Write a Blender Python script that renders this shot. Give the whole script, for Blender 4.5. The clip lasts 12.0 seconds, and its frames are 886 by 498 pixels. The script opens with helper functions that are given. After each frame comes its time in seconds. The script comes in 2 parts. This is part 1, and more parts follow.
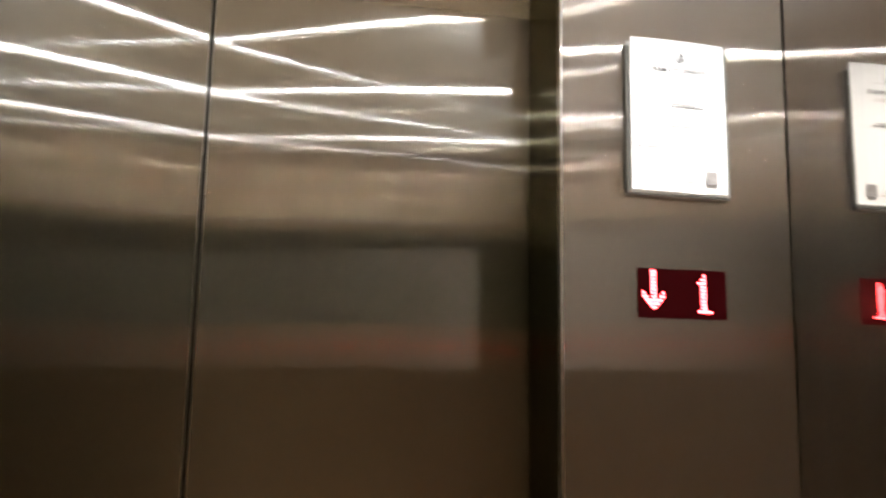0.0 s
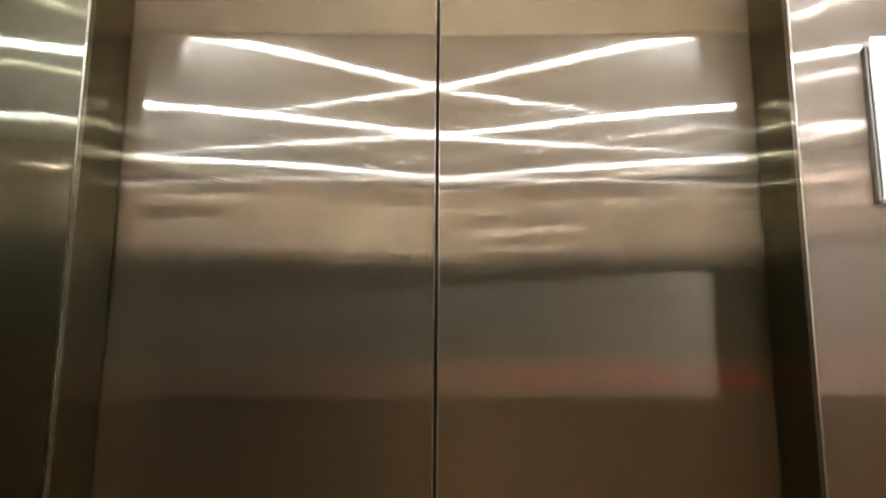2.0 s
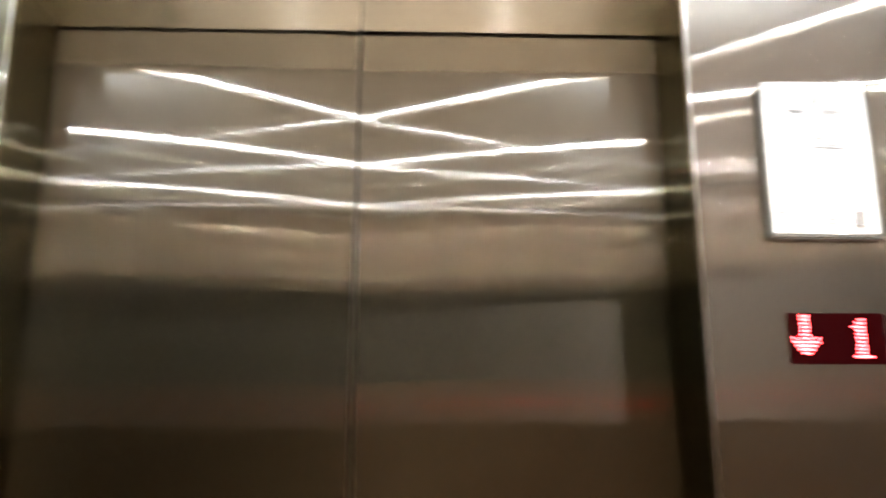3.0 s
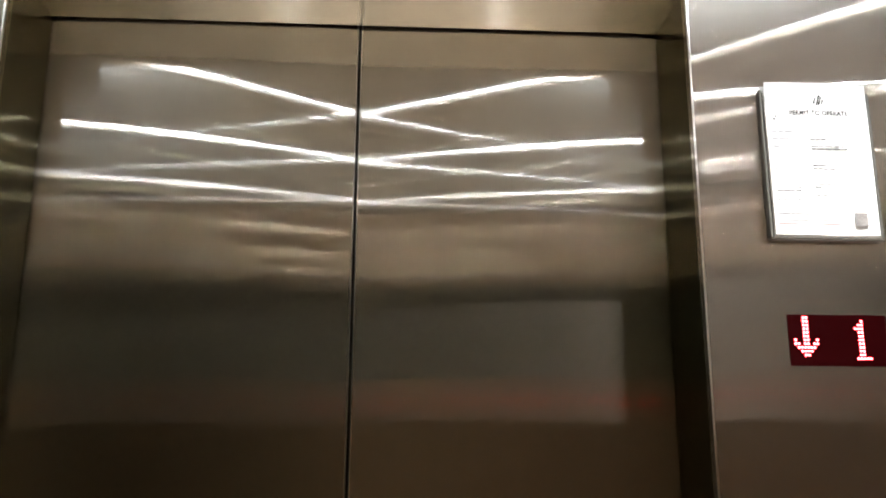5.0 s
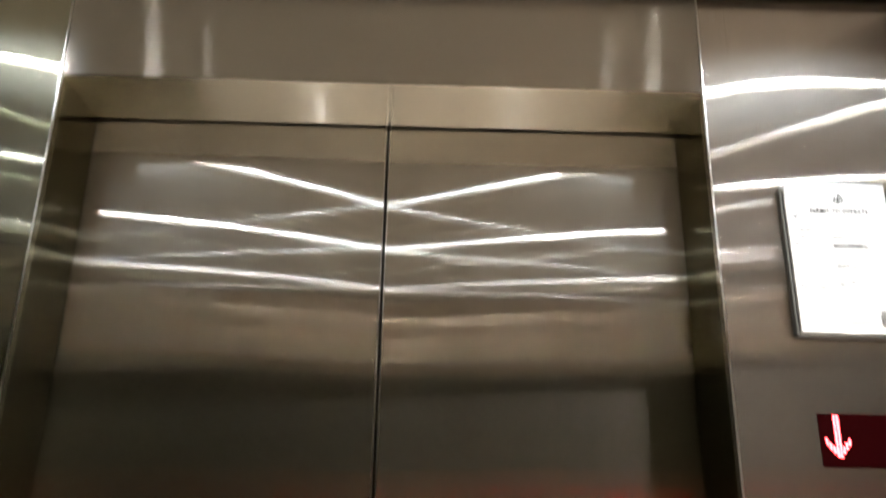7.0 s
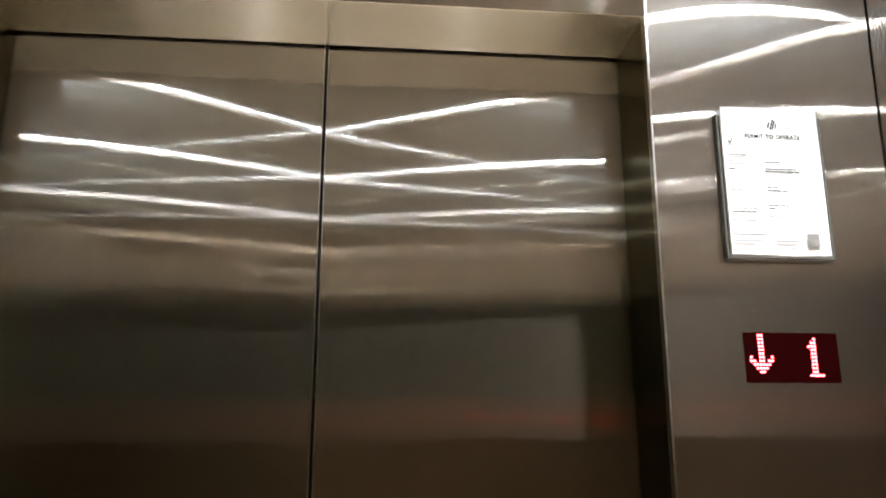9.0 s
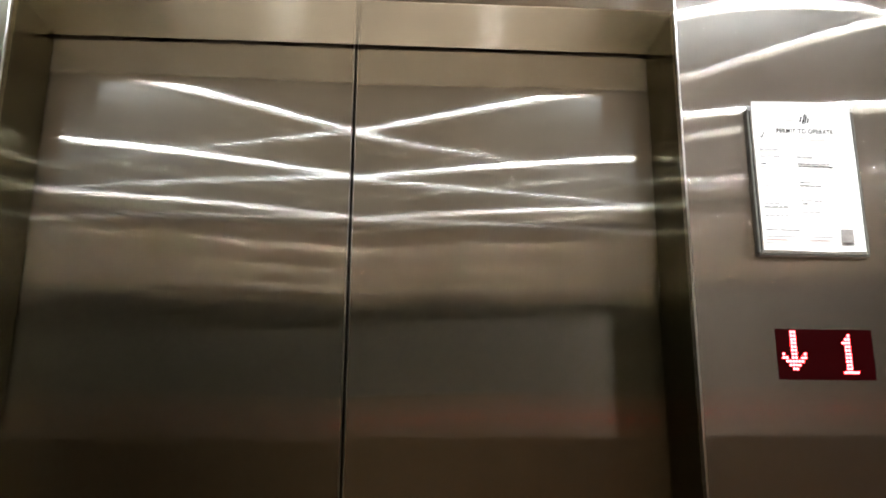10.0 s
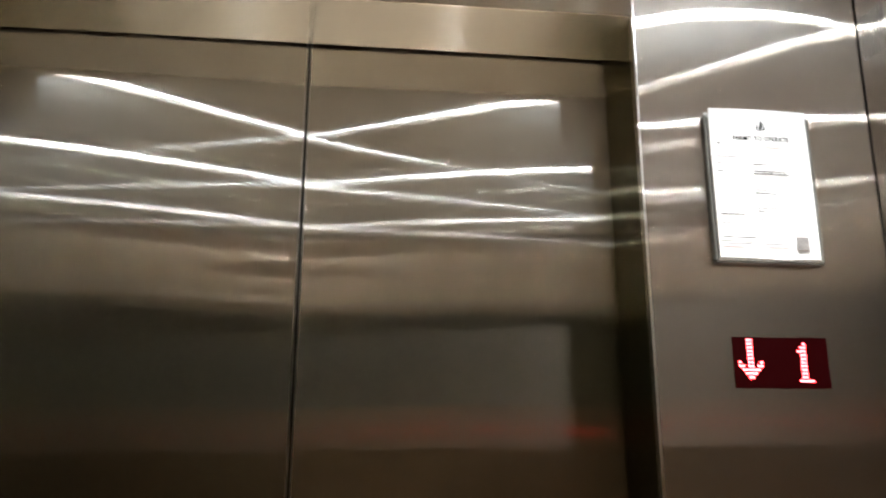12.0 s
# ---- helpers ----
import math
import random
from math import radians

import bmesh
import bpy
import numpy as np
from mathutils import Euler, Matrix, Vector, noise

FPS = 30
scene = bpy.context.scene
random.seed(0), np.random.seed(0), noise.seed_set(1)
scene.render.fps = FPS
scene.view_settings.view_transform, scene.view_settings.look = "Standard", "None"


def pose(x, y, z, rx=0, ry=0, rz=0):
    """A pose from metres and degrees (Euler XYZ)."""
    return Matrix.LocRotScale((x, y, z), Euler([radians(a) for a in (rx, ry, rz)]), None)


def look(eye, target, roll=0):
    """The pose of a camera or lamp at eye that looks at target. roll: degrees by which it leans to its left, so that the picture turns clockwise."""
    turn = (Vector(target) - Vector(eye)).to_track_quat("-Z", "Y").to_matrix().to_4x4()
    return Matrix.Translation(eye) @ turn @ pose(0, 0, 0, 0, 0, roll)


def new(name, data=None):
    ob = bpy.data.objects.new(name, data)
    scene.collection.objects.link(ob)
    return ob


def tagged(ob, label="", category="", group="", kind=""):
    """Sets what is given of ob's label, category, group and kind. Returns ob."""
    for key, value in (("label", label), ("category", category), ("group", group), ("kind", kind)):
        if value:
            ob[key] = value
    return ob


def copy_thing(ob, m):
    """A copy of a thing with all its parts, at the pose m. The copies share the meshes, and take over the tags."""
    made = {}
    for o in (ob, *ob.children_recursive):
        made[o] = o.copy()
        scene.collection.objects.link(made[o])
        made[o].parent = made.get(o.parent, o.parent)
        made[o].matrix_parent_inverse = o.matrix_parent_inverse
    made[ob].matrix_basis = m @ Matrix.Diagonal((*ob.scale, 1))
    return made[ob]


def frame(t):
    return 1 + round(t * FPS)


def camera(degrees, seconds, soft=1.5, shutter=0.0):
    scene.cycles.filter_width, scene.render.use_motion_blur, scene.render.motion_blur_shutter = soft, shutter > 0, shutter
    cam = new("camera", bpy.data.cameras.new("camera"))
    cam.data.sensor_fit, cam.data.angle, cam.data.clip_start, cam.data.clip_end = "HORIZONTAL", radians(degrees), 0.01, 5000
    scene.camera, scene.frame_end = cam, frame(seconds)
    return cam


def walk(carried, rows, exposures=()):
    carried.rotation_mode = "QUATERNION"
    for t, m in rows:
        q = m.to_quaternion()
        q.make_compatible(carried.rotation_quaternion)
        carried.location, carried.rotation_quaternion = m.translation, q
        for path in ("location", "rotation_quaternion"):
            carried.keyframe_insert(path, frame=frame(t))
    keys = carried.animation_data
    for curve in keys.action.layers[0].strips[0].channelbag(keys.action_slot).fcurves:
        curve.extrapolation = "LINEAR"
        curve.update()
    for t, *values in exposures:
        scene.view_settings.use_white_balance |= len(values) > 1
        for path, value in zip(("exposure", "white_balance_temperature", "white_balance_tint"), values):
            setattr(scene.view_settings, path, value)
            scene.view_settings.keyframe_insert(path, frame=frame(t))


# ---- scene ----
cam = camera(60.29, 12.0, soft=1.8, shutter=0.8)
PATH = [
    (0, (0.122, -1.097, 1.409), (0.546, 0.836, 1.698), 0.98),
    (0.5, (0.145, -1.097, 1.404), (0.394, 0.854, 1.771), 0.37),
    (1, (0.041, -1.109, 1.397), (0.172, 0.856, 1.749), 1.06),
    (1.5, (0.029, -1.11, 1.394), (0.009, 0.863, 1.724), 0.93),
    (2, (0.035, -1.113, 1.399), (-0.002, 0.853, 1.764), 0.36),
    (2.5, (0.047, -1.128, 1.426), (0.025, 0.816, 1.894), -0.82),
    (3, (0.106, -1.149, 1.403), (0.176, 0.803, 1.833), -0.07),
    (3.2, (0.116, -1.141, 1.387), (0.339, 0.798, 1.824), -0.09),
    (4.8, (0.084, -1.141, 1.417), (0.203, 0.814, 1.822), 0.11),
    (5, (0.088, -1.138, 1.408), (0.188, 0.814, 1.828), 0.29),
    (5.5, (0.081, -1.138, 1.411), (0.175, 0.816, 1.829), 0.22),
    (6, (0.067, -1.149, 1.424), (0.128, 0.793, 1.897), 0.62),
    (6.5, (0.069, -1.149, 1.422), (0.13, 0.78, 1.949), 0.61),
    (6.8, (0.069, -1.158, 1.427), (0.128, 0.732, 2.079), 1.09),
    (7, (0.076, -1.16, 1.422), (0.122, 0.738, 2.052), 0.97),
    (7.5, (0.119, -1.158, 1.409), (0.267, 0.783, 1.868), 0.49),
    (7.7, (0.105, -1.15, 1.41), (0.323, 0.786, 1.862), 0.29),
    (9.5, (0.091, -1.149, 1.403), (0.242, 0.79, 1.872), 0.15),
    (10, (0.09, -1.155, 1.4), (0.201, 0.788, 1.865), 0.34),
    (10.5, (0.082, -1.152, 1.402), (0.201, 0.791, 1.858), -0.74),
    (11, (0.093, -1.149, 1.396), (0.219, 0.793, 1.857), -0.43),
    (11.5, (0.116, -1.145, 1.396), (0.226, 0.781, 1.923), 0.33),
    (12, (0.103, -1.118, 1.396), (0.317, 0.807, 1.894), 0.06),
]
EXPOSURES = [(0, 3.01, 6635, 11.0), (0.5, 2.95, 6639, 11.0), (1, 2.88, 6643, 11.0), (1.5, 3.28, 6647, 11.0), (2, 3.63, 6651, 11.0), (2.5, 3.46, 6655, 11.0),
             (3, 3.16, 6627, 11.0), (5, 2.83, 6455, 9.2), (6, 2.90, 6447, 9.1), (6.5, 2.79, 6444, 9.1), (7, 2.59, 6440, 9.1), (7.5, 2.50, 6437, 9.0),
             (9.5, 2.59, 6422, 8.9), (10, 2.64, 6419, 8.8), (11, 2.83, 6412, 8.8), (11.5, 2.76, 6408, 8.7), (12, 2.62, 6405, 8.7)]
walk(cam, [(t, look(eye, target, roll)) for t, eye, target, roll in PATH], EXPOSURES)

# ---- light and exposure ----
world = bpy.data.worlds.new("lift_world")
world.use_nodes = True
world.node_tree.nodes["Background"].inputs[0].default_value = (0.0, 0.0, 0.0, 1)
world.node_tree.nodes["Background"].inputs[1].default_value = 0.0
scene.world = world
LAMP = 160.0
BEAM = 1.55

# ---- plan of the lift car, metres ----
HALF_DOOR, DOOR_TOP = 0.55, 2.10          # clear opening
JAMB, DOOR_Y = 0.152, 0.1586              # depth of the reveal, face of the doors
HALF_CAR, BACK = 0.957, -1.873           # side walls and rear wall
CEILING, TOP = 2.290, 2.42                 # hung ceiling, and the roof above it
GAP = 0.042                               # shadow gap round the ceiling


# ---- materials ----
def nodes_of(name):
    m = bpy.data.materials.new(name)
    m.use_nodes = True
    t = m.node_tree
    t.nodes.clear()
    out = t.nodes.new("ShaderNodeOutputMaterial")

    def add(kind, inputs=None, distribution="", operation="", blend_type=""):
        n = t.nodes.new(kind)
        if distribution:
            n.distribution = distribution
        if operation:
            n.operation = operation
        if blend_type:
            n.blend_type = blend_type
        for k, v in (inputs or {}).items():
            if isinstance(v, bpy.types.NodeSocket):
                t.links.new(v, n.inputs[k])
            else:
                n.inputs[k].default_value = v
        return n

    return m, add, out, t


def brushed_steel(name, grain=(0, 0, 1), tint=(0.58, 0.55, 0.49), across=0.34, along=0.0011, wave=0.00022, halo=0.17, mid=0.15, spread=0.0, wide=0.055, tight=0.5, seed=0.0):
    """Stainless steel, brushed along grain: light spreads across the grain and stays sharp along it."""
    m, add, out, t = nodes_of(name)
    at = add("ShaderNodeTexCoord").outputs["Object"]
    fine = add("ShaderNodeMapping", {"Vector": at, "Location": (seed, seed * 0.7, seed * 1.3),
                                     "Scale": tuple(3.0 if g else 480.0 for g in grain)})
    scratches = add("ShaderNodeTexNoise", {"Vector": fine.outputs[0], "Scale": 1.0, "Detail": 3.0, "Roughness": 0.6})
    broad = add("ShaderNodeMapping", {"Vector": at, "Location": (seed * 2, seed, seed), "Scale": tuple(0.7 if g else 14.0 for g in grain)})
    bands = add("ShaderNodeTexNoise", {"Vector": broad.outputs[0], "Scale": 1.0, "Detail": 2.0})
    smudge = add("ShaderNodeTexNoise", {"Vector": at, "Scale": 5.0, "Detail": 4.0, "Roughness": 0.6})
    c1 = add("ShaderNodeMapRange", {"Value": scratches.outputs["Fac"], 1: 0.3, 2: 0.7, 3: 0.92, 4: 1.05})
    c2 = add("ShaderNodeMapRange", {"Value": bands.outputs["Fac"], 1: 0.3, 2: 0.7, 3: 0.96, 4: 1.03})
    c3 = add("ShaderNodeMapRange", {"Value": smudge.outputs["Fac"], 1: 0.35, 2: 0.7, 3: 1.02, 4: 0.95})
    p1 = add("ShaderNodeMath", {0: c1.outputs[0], 1: c2.outputs[0]}, operation="MULTIPLY")
    p2 = add("ShaderNodeMath", {0: p1.outputs[0], 1: c3.outputs[0]}, operation="MULTIPLY")
    colour = add("ShaderNodeVectorMath", {0: tint, "Scale": p2.outputs[0]}, operation="SCALE")
    swell = add("ShaderNodeMapping", {"Vector": at, "Location": (seed, seed, seed), "Scale": (1.9, 1.9, 1.2)})
    ripple = add("ShaderNodeTexNoise", {"Vector": swell.outputs[0], "Scale": 1.0, "Detail": 0.0, "Roughness": 0.35})
    bump = add("ShaderNodeBump", {"Height": ripple.outputs["Fac"], "Strength": 1.0, "Distance": wave})
    tangent = add("ShaderNodeCombineXYZ", {0: grain[0], 1: grain[1], 2: grain[2]})
    r = math.sqrt(across * along)
    sharp = add("ShaderNodeBsdfAnisotropic", {"Color": colour.outputs[0], "Roughness": math.sqrt(r), "Anisotropy": 1 - math.sqrt(along / across),
                                              "Normal": bump.outputs[0], "Tangent": tangent.outputs[0]}, distribution="BECKMANN")
    spread = spread or across
    r2 = math.sqrt(spread * wide)
    soft = add("ShaderNodeBsdfAnisotropic", {"Color": colour.outputs[0], "Roughness": math.sqrt(r2), "Anisotropy": max(0.0, 1 - math.sqrt(wide / spread)),
                                             "Normal": bump.outputs[0], "Tangent": tangent.outputs[0]}, distribution="BECKMANN")
    film = add("ShaderNodeMapRange", {"Value": smudge.outputs["Fac"], 1: 0.35, 2: 0.7, 3: halo * 0.92, 4: halo * 1.08})
    near = 0.005
    r3 = math.sqrt(across * near)
    glow = add("ShaderNodeBsdfAnisotropic", {"Color": colour.outputs[0], "Roughness": math.sqrt(r3), "Anisotropy": max(0.0, 1 - math.sqrt(near / across)),
                                             "Normal": bump.outputs[0], "Tangent": tangent.outputs[0]}, distribution="MULTI_GGX")
    lean = across * 0.30
    r4 = math.sqrt(lean * along)
    tight_lobe = add("ShaderNodeBsdfAnisotropic", {"Color": colour.outputs[0], "Roughness": math.sqrt(r4), "Anisotropy": max(0.0, 1 - math.sqrt(along / lean)),
                                                   "Normal": bump.outputs[0], "Tangent": tangent.outputs[0]}, distribution="BECKMANN")
    both = add("ShaderNodeMixShader", {0: tight, 1: sharp.outputs[0], 2: tight_lobe.outputs[0]}) if tight else sharp
    core = add("ShaderNodeMixShader", {0: mid, 1: both.outputs[0], 2: glow.outputs[0]})
    mix = add("ShaderNodeMixShader", {0: film.outputs[0], 1: core.outputs[0], 2: soft.outputs[0]})
    t.links.new(mix.outputs[0], out.inputs[0])
    return m


def plain(name, colour, rough=0.5, metal=0.0, grain=0.06, scale=60.0, bump=0.0, coat=0.0, ior=1.5, spec=0.5):
    m, add, out, t = nodes_of(name)
    at = add("ShaderNodeTexCoord").outputs["Object"]
    n1 = add("ShaderNodeTexNoise", {"Vector": at, "Scale": scale, "Detail": 4.0})
    n2 = add("ShaderNodeTexNoise", {"Vector": at, "Scale": scale / 12, "Detail": 3.0})
    s = add("ShaderNodeMath", {0: n1.outputs["Fac"], 1: n2.outputs["Fac"]}, operation="ADD")
    v = add("ShaderNodeMapRange", {"Value": s.outputs[0], 1: 0.7, 2: 1.3, 3: 1 - grain, 4: 1 + grain})
    c = add("ShaderNodeVectorMath", {0: colour, "Scale": v.outputs[0]}, operation="SCALE")
    b = add("ShaderNodeBsdfPrincipled", {"Base Color": c.outputs[0], "Roughness": rough, "Metallic": metal, "IOR": ior, "Coat Weight": coat, "Specular IOR Level": spec})
    if bump:
        k = add("ShaderNodeBump", {"Height": n1.outputs["Fac"], "Strength": 1.0, "Distance": bump})
        t.links.new(k.outputs[0], b.inputs["Normal"])
    t.links.new(b.outputs[0], out.inputs[0])
    return m


def glowing(name, colour, strength):
    m, add, out, t = nodes_of(name)
    e = add("ShaderNodeEmission", {"Color": (*colour, 1), "Strength": strength})
    m.cycles.emission_sampling = "FRONT"
    t.links.new(e.outputs[0], out.inputs[0])
    return m


def speckled_stone(name):
    m, add, out, t = nodes_of(name)
    at = add("ShaderNodeTexCoord").outputs["Object"]
    v = add("ShaderNodeTexVoronoi", {"Vector": at, "Scale": 160.0})
    n = add("ShaderNodeTexNoise", {"Vector": at, "Scale": 9.0, "Detail": 5.0})
    mix = add("ShaderNodeMixRGB", {0: v.outputs["Color"], 1: (0.61, 0.53, 0.44, 1), 2: (0.71, 0.63, 0.54, 1)})
    mul = add("ShaderNodeMixRGB", {0: 0.15, 1: mix.outputs[0], 2: n.outputs["Color"]}, blend_type="MULTIPLY")
    b = add("ShaderNodeBsdfPrincipled", {"Base Color": mul.outputs[0], "Roughness": 0.11, "Specular IOR Level": 0.7})
    t.links.new(b.outputs[0], out.inputs[0])
    return m


STEEL_DOOR_L = brushed_steel("door_steel", seed=0.0, wave=0.00003, mid=0.13, spread=0.22, along=0.0015, tight=0.4, across=0.50, halo=0.13)
STEEL_DOOR_R = brushed_steel("door_steel_other", seed=3.7, wave=0.00005, mid=0.13, spread=0.22, along=0.0015, tight=0.4, across=0.50, halo=0.13)
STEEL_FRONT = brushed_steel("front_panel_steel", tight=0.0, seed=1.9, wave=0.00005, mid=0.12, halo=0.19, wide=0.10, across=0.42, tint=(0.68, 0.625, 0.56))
# copy of the front steel for the left plates, shade put into its tint
STEEL_FRONT_SHADE = brushed_steel("front_steel_with_shade", tight=0.0, seed=2.8, wave=0.00005, mid=0.12, halo=0.18, wide=0.08, across=0.33, tint=(0.51, 0.50, 0.39))
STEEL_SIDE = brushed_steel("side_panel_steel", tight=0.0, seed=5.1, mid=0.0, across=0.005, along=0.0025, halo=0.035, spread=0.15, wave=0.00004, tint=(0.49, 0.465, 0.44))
# darkened copy of the side steel: the left side's shade is in its tint
STEEL_LEFT_SHADE = brushed_steel("far_side_steel_with_shade", tight=0.0, seed=7.4, mid=0.06, across=0.006, along=0.004, halo=0.08, spread=0.15, wave=0.0001, tint=(0.085, 0.085, 0.06))
STEEL_BACK = brushed_steel("rear_panel_steel", seed=8.2, mid=0.0, across=0.22, along=0.0042, wave=0.0, halo=0.06, wide=0.35, spread=0.35, tight=0.0, tint=(0.80, 0.69, 0.56))
# lower rear steel: light and shade put into the tints, darkest at left
BACK_SHADE_BRONZE = brushed_steel("bronze_steel_with_shade", tight=0.0, seed=8.9, mid=0.0, across=0.08, along=0.004, wave=0.00003, halo=0.09, wide=0.45, spread=0.45, tint=(0.46, 0.27, 0.15))
BACK_SHADE_BROWN = brushed_steel("brown_steel_with_shade", tight=0.0, seed=8.4, mid=0.06, across=0.05, along=0.006, wave=0.00003, halo=0.70, wide=0.45, spread=0.45, tint=(0.25, 0.18, 0.105))
BACK_SHADE_BAND = brushed_steel("rear_band_steel_with_shade", tight=0.0, seed=9.3, mid=0.06, across=0.05, along=0.006, wave=0.00003, halo=0.15, wide=0.45, spread=0.45, tint=(0.115, 0.104, 0.062))
BACK_SHADE_OLIVE = brushed_steel("olive_steel_with_shade", tight=0.0, seed=7.9, mid=0.06, across=0.05, along=0.006, wave=0.00003, halo=0.12, wide=0.45, spread=0.45, tint=(0.035, 0.030, 0.015))
# lower left wall, tinted nearly black to carry the shade there
LEFT_SHADE_OLIVE = brushed_steel("left_steel_with_shade", tight=0.0, seed=9.6, mid=0.06, across=0.05, along=0.006, wave=0.0001, halo=0.06, tint=(0.024, 0.024, 0.012))
# same steel as the doors, with the reveal's shade put into its tint
STEEL_JAMB_SHADE = brushed_steel("reveal_steel_with_shade", seed=6.6, across=0.26, halo=0.10, tint=(0.215, 0.20, 0.135))
STEEL_FLAT = brushed_steel("transom_steel", tight=0.0, grain=(1, 0, 0), seed=2.3, mid=0.03, halo=0.10, across=0.30, along=0.004, wave=0.00005)
STEEL_SOFFIT = brushed_steel("soffit_steel", tight=0.0, grain=(1, 0, 0), seed=3.1, mid=0.0, halo=0.06, across=0.5, along=0.006, wave=0.00003)
STEEL_EDGE = brushed_steel("edge_steel", tight=0.0, seed=4.0, across=0.2, along=0.08, tint=(0.72, 0.70, 0.66))
PALE_PANEL = plain("warm_white_plastic", (0.80, 0.72, 0.66), 0.4, grain=0.03)
RUBBER = plain("black_rubber", (0.006, 0.006, 0.006), 0.8, bump=0.0002, spec=0.08)
DARK_STEEL = plain("unlit_steel", (0.10, 0.095, 0.085), 0.5, 0.6, grain=0.15, scale=30)
CEILING_PAINT = plain("ceiling_enamel", (0.62, 0.60, 0.57), 0.45, grain=0.03, scale=90, bump=0.0001)
CHROME = plain("lamp_bezel", (0.35, 0.35, 0.35), 0.25, 1.0, grain=0.03)
STONE = speckled_stone("floor_stone")
LENS = glowing("lamp_lens", (0.82, 0.91, 1.0), LAMP)
DIM_LENS = glowing("dim_lamp_lens", (0.86, 0.92, 1.0), LAMP * 0.42)      # the two lamps at the rear are dimmer
BEZEL_GLOW = glowing("bezel_wall_glow", (1.0, 0.96, 0.90), LAMP * 0.18)
PAPER = plain("white_paper", (0.68, 0.685, 0.68), 0.6, grain=0.015, scale=40, bump=0.00005)
INK = plain("grey_ink", (0.014, 0.014, 0.015), 0.9, grain=0.2, scale=300, spec=0.05)
PALE_INK = plain("pale_ink", (0.10, 0.10, 0.105), 0.9, grain=0.15, scale=300, spec=0.05)
PATCH_GREY = plain("patch_grey", (0.19, 0.18, 0.175), 0.9, grain=0.35, scale=420, spec=0.05)
PINK_INK = plain("pale_red_ink", (0.36, 0.27, 0.26), 0.9, grain=0.1, scale=300, spec=0.05)
ACRYLIC_EDGE = plain("acrylic_edge", (0.70, 0.70, 0.68), 0.18, 0.75, grain=0.12, scale=80)
HOLDER_EDGE = plain("holder_edge", (0.66, 0.65, 0.62), 0.18, 0.9, grain=0.15, scale=80)
RED_FILTER = plain("red_filter", (0.012, 0.0002, 0.0005), 0.35, grain=0.1, scale=200, spec=0.05)
LED_RED = glowing("led_dot_light", (1.0, 0.026, 0.030), 12.0)


# ---- building helpers ----
def box_into(bm, x0, x1, y0, y1, z0, z1, bevel=0.0):
    made = bmesh.ops.create_cube(bm, size=1.0, matrix=Matrix.Translation(((x0 + x1) / 2, (y0 + y1) / 2, (z0 + z1) / 2))
                                 @ Matrix.Diagonal((x1 - x0, y1 - y0, z1 - z0, 1)))
    if bevel:
        edges = {e for v in made["verts"] for e in v.link_edges}
        bmesh.ops.bevel(bm, geom=list(edges), offset=bevel, segments=2, profile=0.5, affect="EDGES")
    return bm


def box(x0, x1, y0, y1, z0, z1, bevel=0.0):
    return box_into(bmesh.new(), x0, x1, y0, y1, z0, z1, bevel)


def part(name, bm, material, parent=None, label=""):
    me = bpy.data.meshes.new(name)
    bm.to_mesh(me)
    bm.free()
    me.materials.append(material)
    ob = new(name, me)
    if parent:
        ob.parent = parent
    return tagged(ob, label)


def structure(name, bm, material, label, category):
    return tagged(part(name, bm, material), label, category, kind="structure")


def thing(name, at, label, category, group=""):
    ob = new(name)
    ob.empty_display_size = 0.05
    ob.matrix_basis = at if isinstance(at, Matrix) else Matrix.Translation(at)
    return tagged(ob, label, category, group)


def door_slope(form, x, z):
    """Lean of the pressed door sheet at x, z: true at the foot, very slightly bowed and twisted in its upper half."""
    lean, twist, dish, bow = form
    hold = min(1.0, max(0.0, (z - 1.0) / 0.4))
    return hold * (lean + twist * abs(x) + dish * x * x + bow * (z - 1.8))


def plate_slope(form, x, z):
    """Lean of a front facing plate at z: it bows forward towards its top."""
    lean, bow, curl = form
    hold = min(1.0, max(0.0, (z - 1.0) / 0.4))
    u = max(-0.08, min(z - 1.8, 0.28))
    return -hold * (lean + bow * u + curl * max(0.0, u) ** 2)


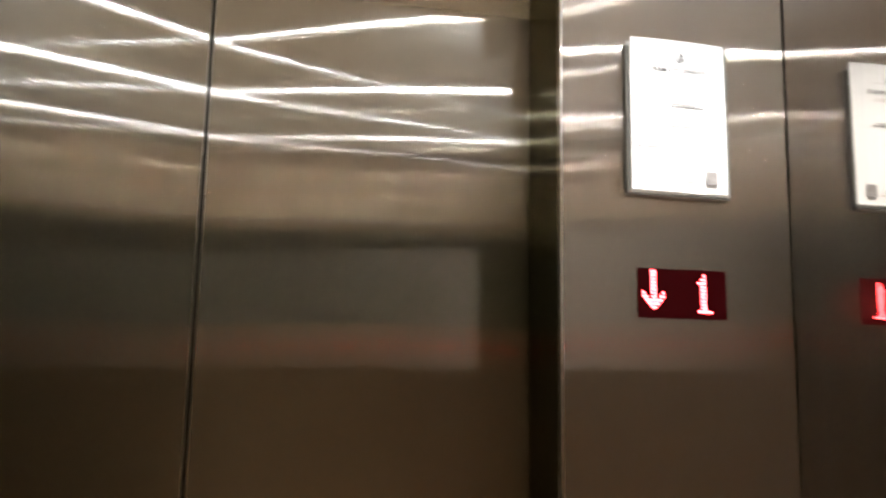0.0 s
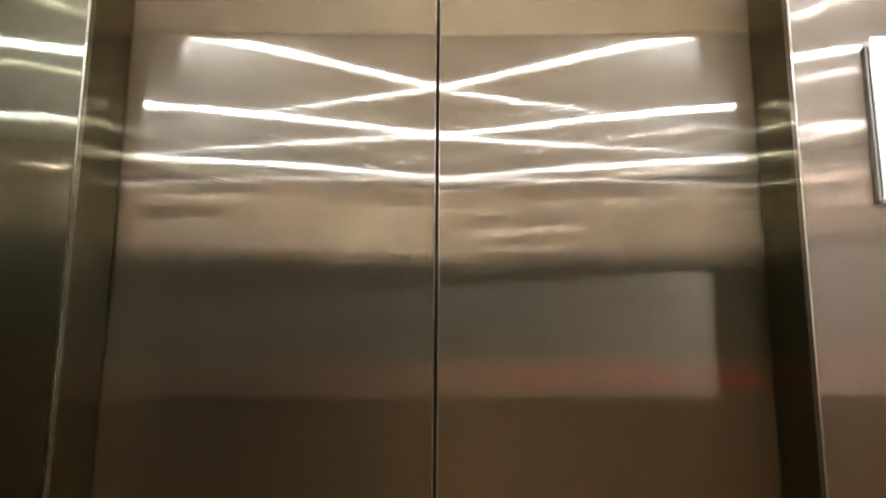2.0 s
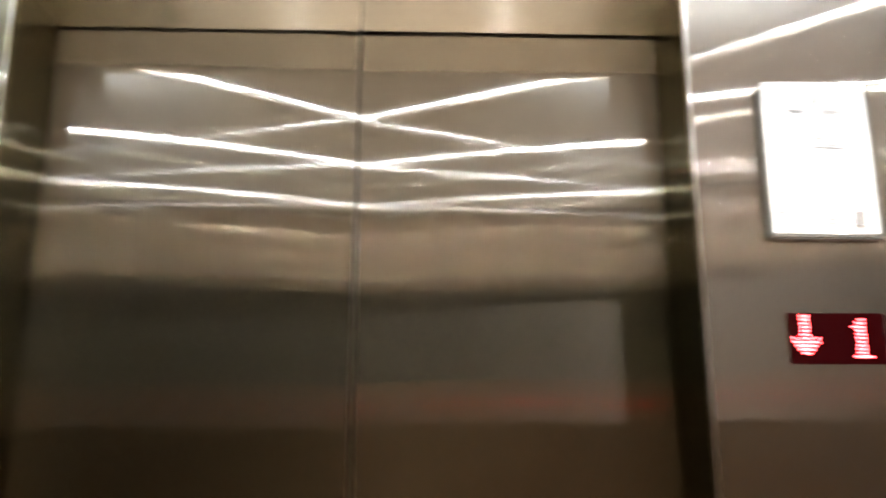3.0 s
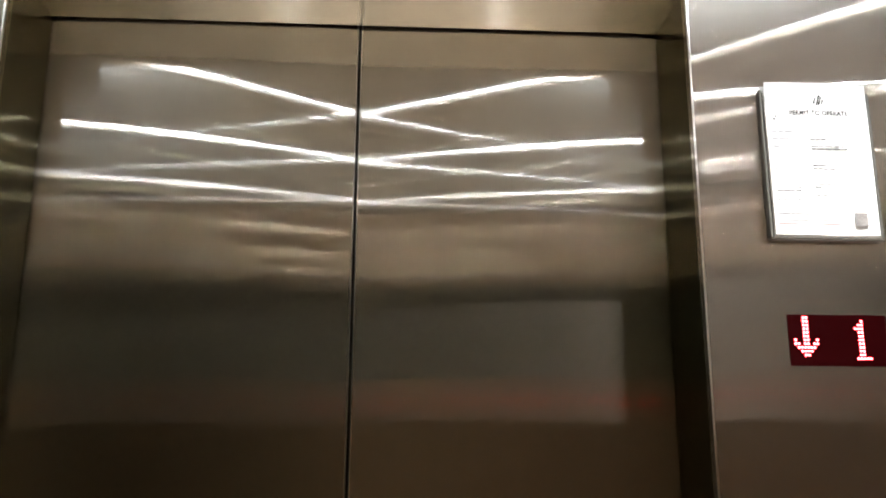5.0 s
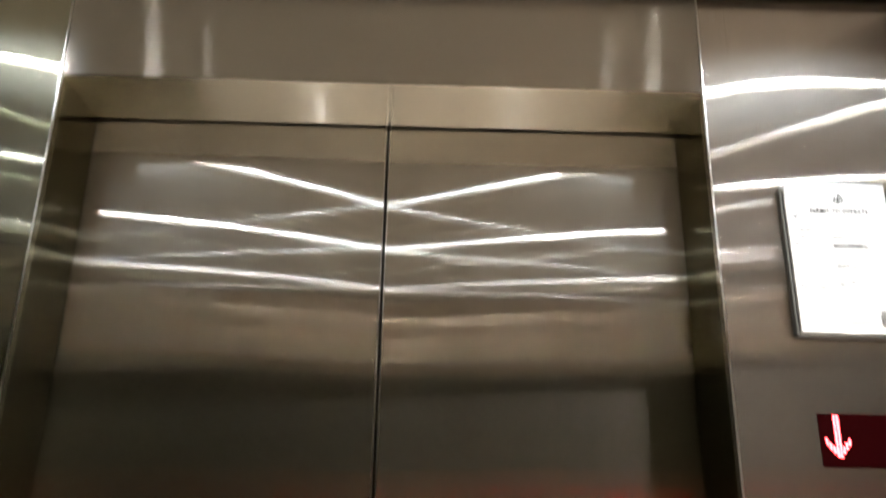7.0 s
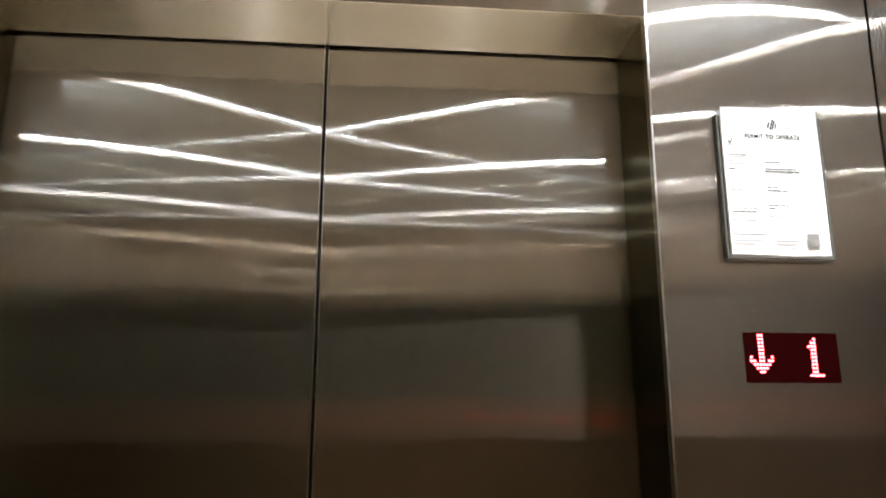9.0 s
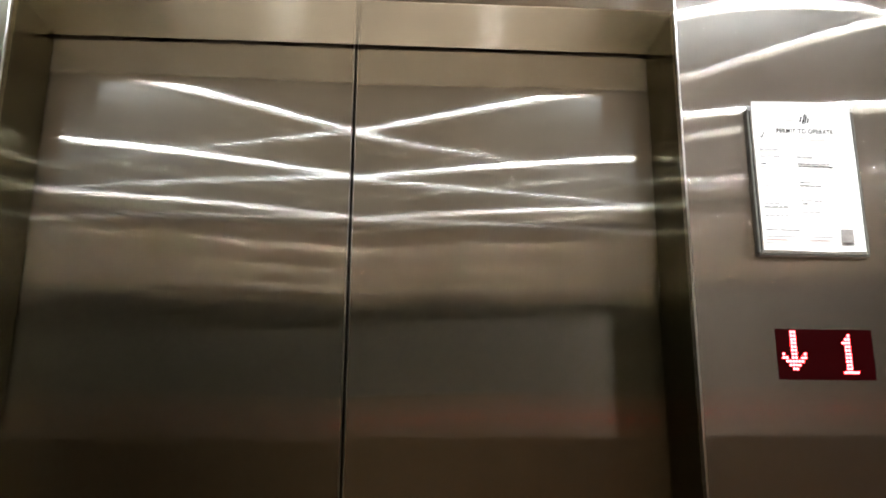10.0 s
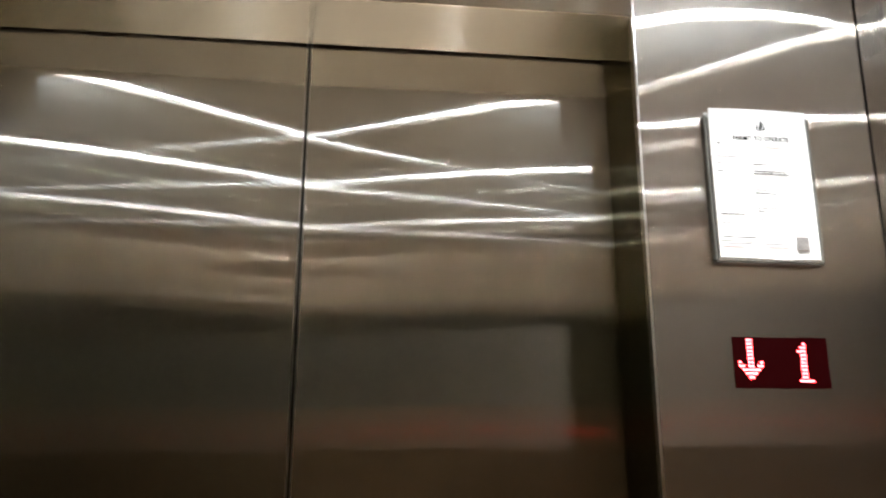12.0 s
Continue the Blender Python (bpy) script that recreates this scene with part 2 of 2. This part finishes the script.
def bowed_sheet(a, b, z0, z1, slope, form, thick=0.028, nx=20, nz=84, datum=1.8):
    """A bowed sheet with folded sides; y = 0 where z = datum."""
    bm = bmesh.new()
    fronts, backs = [], []
    for i in range(nx + 1):
        x = a + (b - a) * i / nx
        depth = [0.0]
        for j in range(nz):
            depth.append(depth[-1] + slope(form, x, z0 + (z1 - z0) * (j + 0.5) / nz) * (z1 - z0) / nz)
        zero = depth[max(0, round((datum - z0) / (z1 - z0) * nz))]
        fronts.append([bm.verts.new((x, d - zero, z0 + (z1 - z0) * j / nz)) for j, d in enumerate(depth)])
    for i in (0, nx):
        backs.append([bm.verts.new((v.co.x, thick, v.co.z)) for v in fronts[i]])
    for i in range(nx):
        for j in range(nz):
            bm.faces.new((fronts[i][j], fronts[i + 1][j], fronts[i + 1][j + 1], fronts[i][j + 1])).smooth = True
    for j in range(nz):
        bm.faces.new((backs[0][j], fronts[0][j], fronts[0][j + 1], backs[0][j + 1]))
        bm.faces.new((fronts[nx][j], backs[1][j], backs[1][j + 1], fronts[nx][j + 1]))
        bm.faces.new((backs[1][j], backs[0][j], backs[0][j + 1], backs[1][j + 1]))
    bm.faces.new([fronts[i][nz] for i in range(nx + 1)] + [backs[1][nz], backs[0][nz]])
    bm.faces.new([fronts[i][0] for i in range(nx, -1, -1)] + [backs[0][0], backs[1][0]])
    for e in bm.edges:
        e.smooth = all(f.smooth for f in e.link_faces)
    return bm


# ---- the car: floor, walls, ceiling ----
T = 0.03
# extent, lean and bow of the three facing plates on each side of the doorway; a dark joint stays open in the corner
PLATES = {1: ((HALF_DOOR, 0.600, 0.0052, 0.055), (0.600, 0.905, 0.0064, 0.055), (0.905, HALF_CAR - 0.0028, 0.0100, 0.020)),
          -1: ((HALF_DOOR, 0.600, 0.0095, 0.055), (0.600, 0.905, 0.0098, 0.055), (0.905, HALF_CAR - 0.0028, 0.0120, 0.040))}
structure("floor", box(-HALF_CAR - T, HALF_CAR + T, BACK - T, DOOR_Y + 0.12, -0.05, 0.0), STONE, "pale beige speckled stone lift floor", "floor")
DADO = 1.95                               # top of the lower left and rear panels, tinted dark for shade
structure("wall_left", box(-HALF_CAR - T, -HALF_CAR, BACK, 0.016, DADO + 0.001, TOP, 0.001), STEEL_LEFT_SHADE, "brushed stainless steel upper side wall, shade put into its tint", "wall")
structure("wall_left_lower", box(-HALF_CAR - T, -HALF_CAR, BACK, 0.016, 0.0, DADO - 0.001, 0.001), LEFT_SHADE_OLIVE, "dark olive brushed steel side wall panel, shade put into its tint", "wall")
structure("wall_right", box(HALF_CAR, HALF_CAR + T, BACK, 0.016, 0.0, TOP, 0.001), STEEL_SIDE, "brushed stainless steel side wall of the lift", "wall")
upper_rear = structure("wall_back", box(-HALF_CAR - T, HALF_CAR + T, -T, 0.0, DADO - 2.149, TOP - 2.15), STEEL_BACK, "brushed stainless steel upper rear wall of the lift", "wall")
upper_rear.matrix_basis = Matrix.Translation((0, BACK, 2.15)) @ Matrix.Rotation(-0.0115, 4, "X")   # its top leans in a hair
SPLIT, RAIL = 0.380, 1.57                 # borders of the three shade-tinted rear panels, and foot of the band over them
structure("wall_back_middle", box(-HALF_CAR - T, HALF_CAR + T, BACK - T, BACK - 0.002, RAIL + 0.001, DADO - 0.001), BACK_SHADE_BAND, "dark olive brushed steel rear wall band, shade put into its tint", "wall")
for word, x0, x1, steel, look_word in (("left", -HALF_CAR - T, -0.101, BACK_SHADE_OLIVE, "dark olive"), ("centre", -0.099, SPLIT - 0.001, BACK_SHADE_BROWN, "brown"),
                                       ("right", SPLIT + 0.001, HALF_CAR + T, BACK_SHADE_BRONZE, "bronze")):
    structure("wall_back_lower_" + word, box(x0, x1, BACK - T, BACK - 0.002, 0.0, RAIL - 0.001), steel, look_word + " brushed steel rear wall panel, light and shade put into its tint", "wall")
right_wall = bpy.data.objects["wall_right"]
for k in range(7):
    y = -0.016 - 0.0078 * k
    part("vent_slot", box(HALF_CAR - 0.0006, HALF_CAR + 0.001, y - 0.0006, y + 0.0006, 2.035, 2.118), DARK_STEEL, right_wall, "dark upright ventilation slot")
for side, word in ((-1, "left"), (1, "right")):
    a, b = sorted((side * HALF_DOOR, side * (HALF_CAR + T)))
    wall = structure("wall_front_" + word, box(a, b, 0.0165, JAMB, 0.0, TOP, 0.0018), STEEL_JAMB_SHADE,
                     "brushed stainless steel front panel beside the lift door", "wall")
    a, b = sorted((side * (HALF_DOOR - 0.0004), side * (HALF_DOOR + 0.0024)))
    part("edge_bead", bowed_sheet(a, b, 0.0, TOP - 0.002, plate_slope, (PLATES[side][0][2], 0.055, 0.20), 0.003, 1, datum=1.97), STEEL_EDGE, wall, "bright rounded folded edge").location.y = -0.0007
    # three folded facing plates, bowed a little and a hair out of true with each other
    for x0, x1, lean, bow in PLATES[side]:
        a, b = sorted((side * x0, side * x1))
        plate = part("facing_plate", bowed_sheet(a, b, 0.0, TOP, plate_slope, (lean, bow, 0.20), 0.024, 4, datum=1.97), STEEL_FRONT if side > 0 else STEEL_FRONT_SHADE, wall)
transom = structure("wall_front_transom", bowed_sheet(-HALF_DOOR + 0.0003, HALF_DOOR - 0.0003, DOOR_TOP + 0.0052, TOP, plate_slope, (0.0058, 0.055, 0.20), JAMB, 4, 24), STEEL_FLAT,
                    "horizontally brushed steel transom over the lift door", "transom")
transom.location.y = -0.0034
structure("door_soffit", box(-HALF_DOOR + 0.0002, HALF_DOOR - 0.0002, -0.0046, JAMB - 0.005, DOOR_TOP, DOOR_TOP + 0.005, 0.0016), STEEL_SOFFIT,
          "horizontally brushed steel soffit over the lift doorway", "soffit")
structure("landing_wall", box(-HALF_CAR - T, HALF_CAR + T, DOOR_Y + 0.06, DOOR_Y + 0.10, 0.0, TOP), DARK_STEEL,
          "dark unlit steel behind the closed lift doors", "wall")
structure("roof", box(-HALF_CAR - T, HALF_CAR + T, BACK - T, DOOR_Y + 0.10, TOP, TOP + 0.03), DARK_STEEL, "dark lift car roof above the hung ceiling", "roof")
structure("ceiling", box(-HALF_CAR + GAP, HALF_CAR - GAP, BACK + GAP, -GAP, CEILING, CEILING + 0.02, 0.001), CEILING_PAINT,
          "pale enamelled hung ceiling panel with a shadow gap", "ceiling")


# ---- the closed centre-opening doors ----
def lift_doors():
    door = thing("lift_door", (0, DOOR_Y, 0), "closed centre-opening lift door of brushed stainless steel", "lift door")
    for side, steel, form in ((-1, STEEL_DOOR_L, (-0.0036, -0.0281, 0.0585, -0.0363)), (1, STEEL_DOOR_R, (-0.0014, -0.0339, 0.0547, -0.0252))):
        a, b = sorted((side * 0.0042, side * 0.62))
        leaf = part("door_leaf", bowed_sheet(a, b, 0.012, 2.135, door_slope, form), steel, door)
        a, b = sorted((side * 0.0026, side * 0.0043))
        part("folded_edge", bowed_sheet(a, b, 0.013, 2.134, door_slope, form, 0.006, 2), STEEL_EDGE, leaf, "bright folded steel edge")
        a, b = sorted((side * 0.0016, side * 0.0025))
        part("rubber_seal", box(a, b, 0.0028, 0.027, 0.013, 2.134), RUBBER, leaf, "thin black rubber closing seal")
    return door


lift_doors()


# ---- six downlights in the hung ceiling ----
def ring(bm, r0, r1, z0, z1, n=32):
    prof = [(r0, z1), (r0, z0), (r1 - 0.002, z0), (r1, z0 + 0.0015), (r1, z1)]
    loops = [[bm.verts.new((r * math.cos(k * math.tau / n), r * math.sin(k * math.tau / n), z)) for k in range(n)] for r, z in prof]
    for i in range(len(prof)):
        u, v = loops[i], loops[(i + 1) % len(prof)]
        for k in range(n):
            bm.faces.new((u[k], u[(k + 1) % n], v[(k + 1) % n], v[k]))
    bmesh.ops.recalc_face_normals(bm, faces=bm.faces)
    return bm


def disc(r, z0, z1, n=32):
    bm = bmesh.new()
    bmesh.ops.create_cone(bm, cap_ends=True, segments=n, radius1=r, radius2=r, depth=z1 - z0, matrix=Matrix.Translation((0, 0, (z0 + z1) / 2)))
    return bm


LAMP_X, LAMP_ROWS = 0.7386, (-0.344, -0.951, -1.550)
lamp = thing("ceiling_light", (LAMP_X, LAMP_ROWS[0], CEILING), "small round white downlight set in the lift ceiling", "downlight", "downlights in the ceiling")
part("bezel", ring(bmesh.new(), 0.0262, 0.038, -0.0108, -0.0002), CHROME, lamp, "thin metal bezel")
part("baffle", ring(bmesh.new(), 0.0172, 0.0258, -0.0030, -0.0004, 24), RUBBER, lamp, "black anti-glare ring")
# this ring's glow stands in for lamp light reflected off the inner bezel wall
part("bezel_glow_ring", ring(bmesh.new(), 0.0246, 0.0260, -0.0106, -0.0080, 24), BEZEL_GLOW, lamp, "inner bezel wall, glowing in place of reflected lamp light")
part("lens", disc(0.0168, -0.0034, -0.0004, 24), LENS, lamp, "glowing white lens")
for y in LAMP_ROWS:
    for x in (LAMP_X, -LAMP_X):
        if (x, y) != (LAMP_X, LAMP_ROWS[0]):
            other = copy_thing(lamp, Matrix.Translation((x, y, CEILING)))
            if y == LAMP_ROWS[2]:
                tagged(other, label="small round downlight, dimmer, set in the lift ceiling", category="downlight", group="downlights in the ceiling")
                for ob in other.children:
                    if ob.name.startswith("lens"):
                        bpy.data.objects.remove(ob)
                        break
                part("lens", disc(0.0160, -0.0034, -0.0004, 24), DIM_LENS, other, "dimly glowing white lens")
        beam = bpy.data.lights.new("downlight_beam", "AREA")
        beam.shape, beam.size, beam.energy, beam.spread = "DISK", 0.042, BEAM, radians(93)
        beam.color = (1.0, 0.97, 0.93)
        tagged(new("downlight_beam", beam), kind="structure").matrix_basis = Matrix.Translation((x, y, CEILING - 0.0046))


# ---- tall white panel added on the side wall, which shows only in the brushed steel ----
def added_side_panel():
    ob = thing("added_side_panel", (HALF_CAR, -0.70, 1.392), "tall white panel on the steel side wall, added for its reflection", "notice board")
    part("back_plate", box(-0.006, -0.0005, -0.084, 0.084, -0.004, 0.357, 0.0012), STEEL_EDGE, ob, "thin steel surround")
    part("face", box(-0.009, -0.0062, -0.078, 0.078, 0.0, 0.353, 0.001), PALE_PANEL, ob, "warm white face")
    return ob


added_side_panel()


# ---- the permit in its acrylic holder ----
def text_mesh(words, size, width):
    """The words as a mesh in the x-z plane, facing -y, centred, stretched to that width."""
    cu = bpy.data.curves.new("writing", "FONT")
    cu.body, cu.size, cu.align_x, cu.extrude = words, size, "CENTER", 0.0
    cu.space_character, cu.offset = 1.12, 0.00015
    ob = bpy.data.objects.new("writing", cu)
    scene.collection.objects.link(ob)
    me = bpy.data.meshes.new_from_object(ob.evaluated_get(bpy.context.evaluated_depsgraph_get()))
    bpy.data.objects.remove(ob)
    bm = bmesh.new()
    bm.from_mesh(me)
    xs = [v.co.x for v in bm.verts]
    k = width / (max(xs) - min(xs))
    mid = (max(xs) + min(xs)) / 2
    for v in bm.verts:
        v.co = Vector(((v.co.x - mid) * k, 0, v.co.y))
    return bm


def moved(bm, x, y, z):
    bmesh.ops.translate(bm, verts=bm.verts, vec=(x, y, z))
    return bm


def permit_holder():
    w, h = 0.1765, 0.2525
    ob = thing("permit_holder", (0.7489, 0.0022, 1.8064), "white printed permit in a clear acrylic wall holder", "notice")
    part("back_plate", box(-w / 2, w / 2, -0.004, 0.0, -h / 2, h / 2, 0.0008), ACRYLIC_EDGE, ob, "pale acrylic back plate")
    part("edge_strip", box(-w / 2 - 0.004, -w / 2 + 0.0005, -0.0135, -0.0005, -h / 2 - 0.003, h / 2 - 0.010, 0.0016), DARK_STEEL, ob, "dark folded side edge")
    part("edge_strip", box(-w / 2 + 0.0016, -w / 2 + 0.0046, -0.0142, -0.0005, -h / 2 + 0.0035, h / 2 - 0.012, 0.0010), HOLDER_EDGE, ob, "shiny inner side edge")
    part("edge_strip", box(w / 2 - 0.0015, w / 2 + 0.0024, -0.0128, -0.0005, -h / 2 - 0.003, h / 2 - 0.010, 0.0012), DARK_STEEL, ob, "dark folded side edge")
    part("bottom_strip", box(-w / 2 + 0.001, w / 2 - 0.002, -0.0135, -0.0005, -h / 2 - 0.004, -h / 2 + 0.003, 0.0012), HOLDER_EDGE, ob, "shiny bottom lip")
    # dark strip in place of the shade below the lip
    part("lip_shadow", box(-w / 2 - 0.002, w / 2 + 0.001, -0.0125, -0.0005, -h / 2 - 0.0062, -h / 2 - 0.0042, 0.0006), DARK_STEEL, ob, "dark strip standing in for shade under the bottom lip")
    # the sheet stands a little out of the holder at the top and bows forward
    bm = bmesh.new()
    nx, nz = 12, 16
    x0, x1, z0, z1 = -w / 2 + 0.0058, w / 2 - 0.0022, -h / 2 + 0.004, h / 2 + 0.003
    rows = []
    for j in range(nz + 1):
        v = j / nz
        rows.append([bm.verts.new((x0 + (x1 - x0) * i / nx, -0.0098 - 0.0016 * v * v + 0.0008 * math.sin(3 * i / nx + 4 * v),
                                   z0 + (z1 - z0) * v + (0.0022 * math.sin(2.4 * i / nx + 0.4) * (v > 0.95)))) for i in range(nx + 1)])
    for j in range(nz):
        for i in range(nx):
            bm.faces.new((rows[j][i], rows[j][i + 1], rows[j + 1][i + 1], rows[j + 1][i]))
    sheet = part("paper", bm, PAPER, ob, "white printed paper sheet")
    solid = sheet.modifiers.new("thickness", "SOLIDIFY")
    solid.thickness, solid.offset = 0.0003, 1
    y = -0.0128

    def bar(x, z, length, height, ink, name="printed_line"):
        part(name, box(x, x + length, y - 0.0001, y, z - height / 2, z + height / 2), ink, sheet)

    part("title", moved(text_mesh("PERMIT TO OPERATE", 0.011, 0.096), 0.004, y, 0.0755), INK, sheet, "grey printed title PERMIT TO OPERATE")
    # emblem: four slanting strokes
    for dx, lo, hi in ((-0.0055, 0.0, 0.0105), (-0.0005, -0.003, 0.0160), (0.0030, -0.003, 0.0130), (0.0075, -0.001, 0.0075)):
        bm = box(-0.0012, 0.0012, y - 0.0001, y, lo, hi)
        bmesh.ops.transform(bm, matrix=Matrix.Translation((0.003 + dx, 0, 0.0950)) @ Matrix.Shear("XY", 4, (0, 0)) @ pose(0, 0, 0, 0, 18, 0), verts=bm.verts)
        part("emblem_stroke", bm, INK, sheet)
    bar(-0.036, 0.0975, 0.026, 0.0009, PINK_INK)
    bar(0.018, 0.0955, 0.020, 0.0009, PINK_INK)
    bar(-0.010, 0.067, 0.050, 0.0009, PINK_INK)
    bar(0.010, 0.0635, 0.030, 0.0009, PINK_INK)
    # tick in the margin
    for length, turn, dx in ((0.006, -32, -0.0715), (0.011, 24, -0.0675)):
        bm = box(-0.0007, 0.0007, y - 0.0001, y, 0, length)
        bmesh.ops.transform(bm, matrix=Matrix.Translation((-0.070, 0, 0.066)) @ pose(0, 0, 0, 0, turn, 0), verts=bm.verts)
        part("tick_stroke", bm, INK, sheet)
    bar(-0.077, 0.0615, 0.014, 0.0007, PALE_INK)
    rnd = random.Random(5)
    left = ((0.046, 0.036, PALE_INK), (0.034, 0.034, PALE_INK), (0.021, 0.014, INK), (-0.016, 0.024, PALE_INK),
            (-0.047, 0.047, PALE_INK), (-0.052, 0.040, PALE_INK), (-0.067, 0.038, PALE_INK))
    for z, length, ink in left:
        x = -0.0765
        end = x + length
        while x < end:
            step = rnd.uniform(0.005, 0.011)
            bar(x, z, min(step, end - x), 0.0019, ink)
            x += step + 0.0018
    right = ((0.034, 0.026), (0.022, 0.054), (0.0175, 0.060), (-0.010, 0.022), (-0.016, 0.036), (-0.041, 0.034), (-0.046, 0.010), (-0.060, 0.034))
    for z, length in right:
        x = -0.014
        end = x + length
        while x < end:
            step = rnd.uniform(0.006, 0.013)
            bar(x, z, min(step, end - x), 0.0018, INK if z > -0.05 else PALE_INK)
            x += step + 0.0016
    for x, z, length, ink in ((-0.078, -0.0905, 0.020, INK), (-0.056, -0.0905, 0.034, INK), (-0.078, -0.101, 0.048, PALE_INK), (-0.078, -0.106, 0.034, PINK_INK),
                              (-0.008, -0.101, 0.040, PALE_INK), (-0.008, -0.106, 0.046, PINK_INK)):
        bar(x, z, length, 0.0017, ink)
    bar(0.046, -0.098, 0.0205, 0.0215, PATCH_GREY, "printed_patch")
    return ob


permit_holder()


# ---- the red dot-matrix floor indicator ----
ARROW = ["...##...", "...##...", "...##...", "...##...", "...##...", "...##...", "#..##..#", "##.##.##", ".######.", "..####..", "...##..."]
ONE = ["..#..", ".##..", "###..", ".##..", ".##..", ".##..", ".##..", ".##..", ".##..", ".##..", "#####"]


def dots(rows, x, z, px, pz, r, y):
    bm = bmesh.new()
    for j, row in enumerate(rows):
        for i, c in enumerate(row):
            if c == "#":
                m = Matrix.Translation((x + i * px, y, z - j * pz)) @ pose(0, 0, 0, 90)
                bmesh.ops.create_cone(bm, cap_ends=True, segments=10, radius1=r, radius2=r * 0.7, depth=0.0008, matrix=m)
    return bm


def floor_indicator():
    ob = thing("floor_indicator", (0.7541, 0.0036, 1.5197), "red dot-matrix floor display showing a down arrow and 1", "display")
    part("window", box(-0.078, 0.078, -0.0018, 0.0, -0.0395, 0.0395, 0.0005), RED_FILTER, ob, "dark red glossy display window")
    part("down_arrow", dots(ARROW, -0.0672, 0.0345, 0.0049, 0.0057, 0.0020, -0.0022), LED_RED, ob, "glowing down arrow of red dots")
    part("numeral", dots(ONE, 0.0293, 0.0295, 0.0049, 0.0057, 0.0020, -0.0022), LED_RED, ob, "glowing number 1 of red dots")
    return ob


floor_indicator()
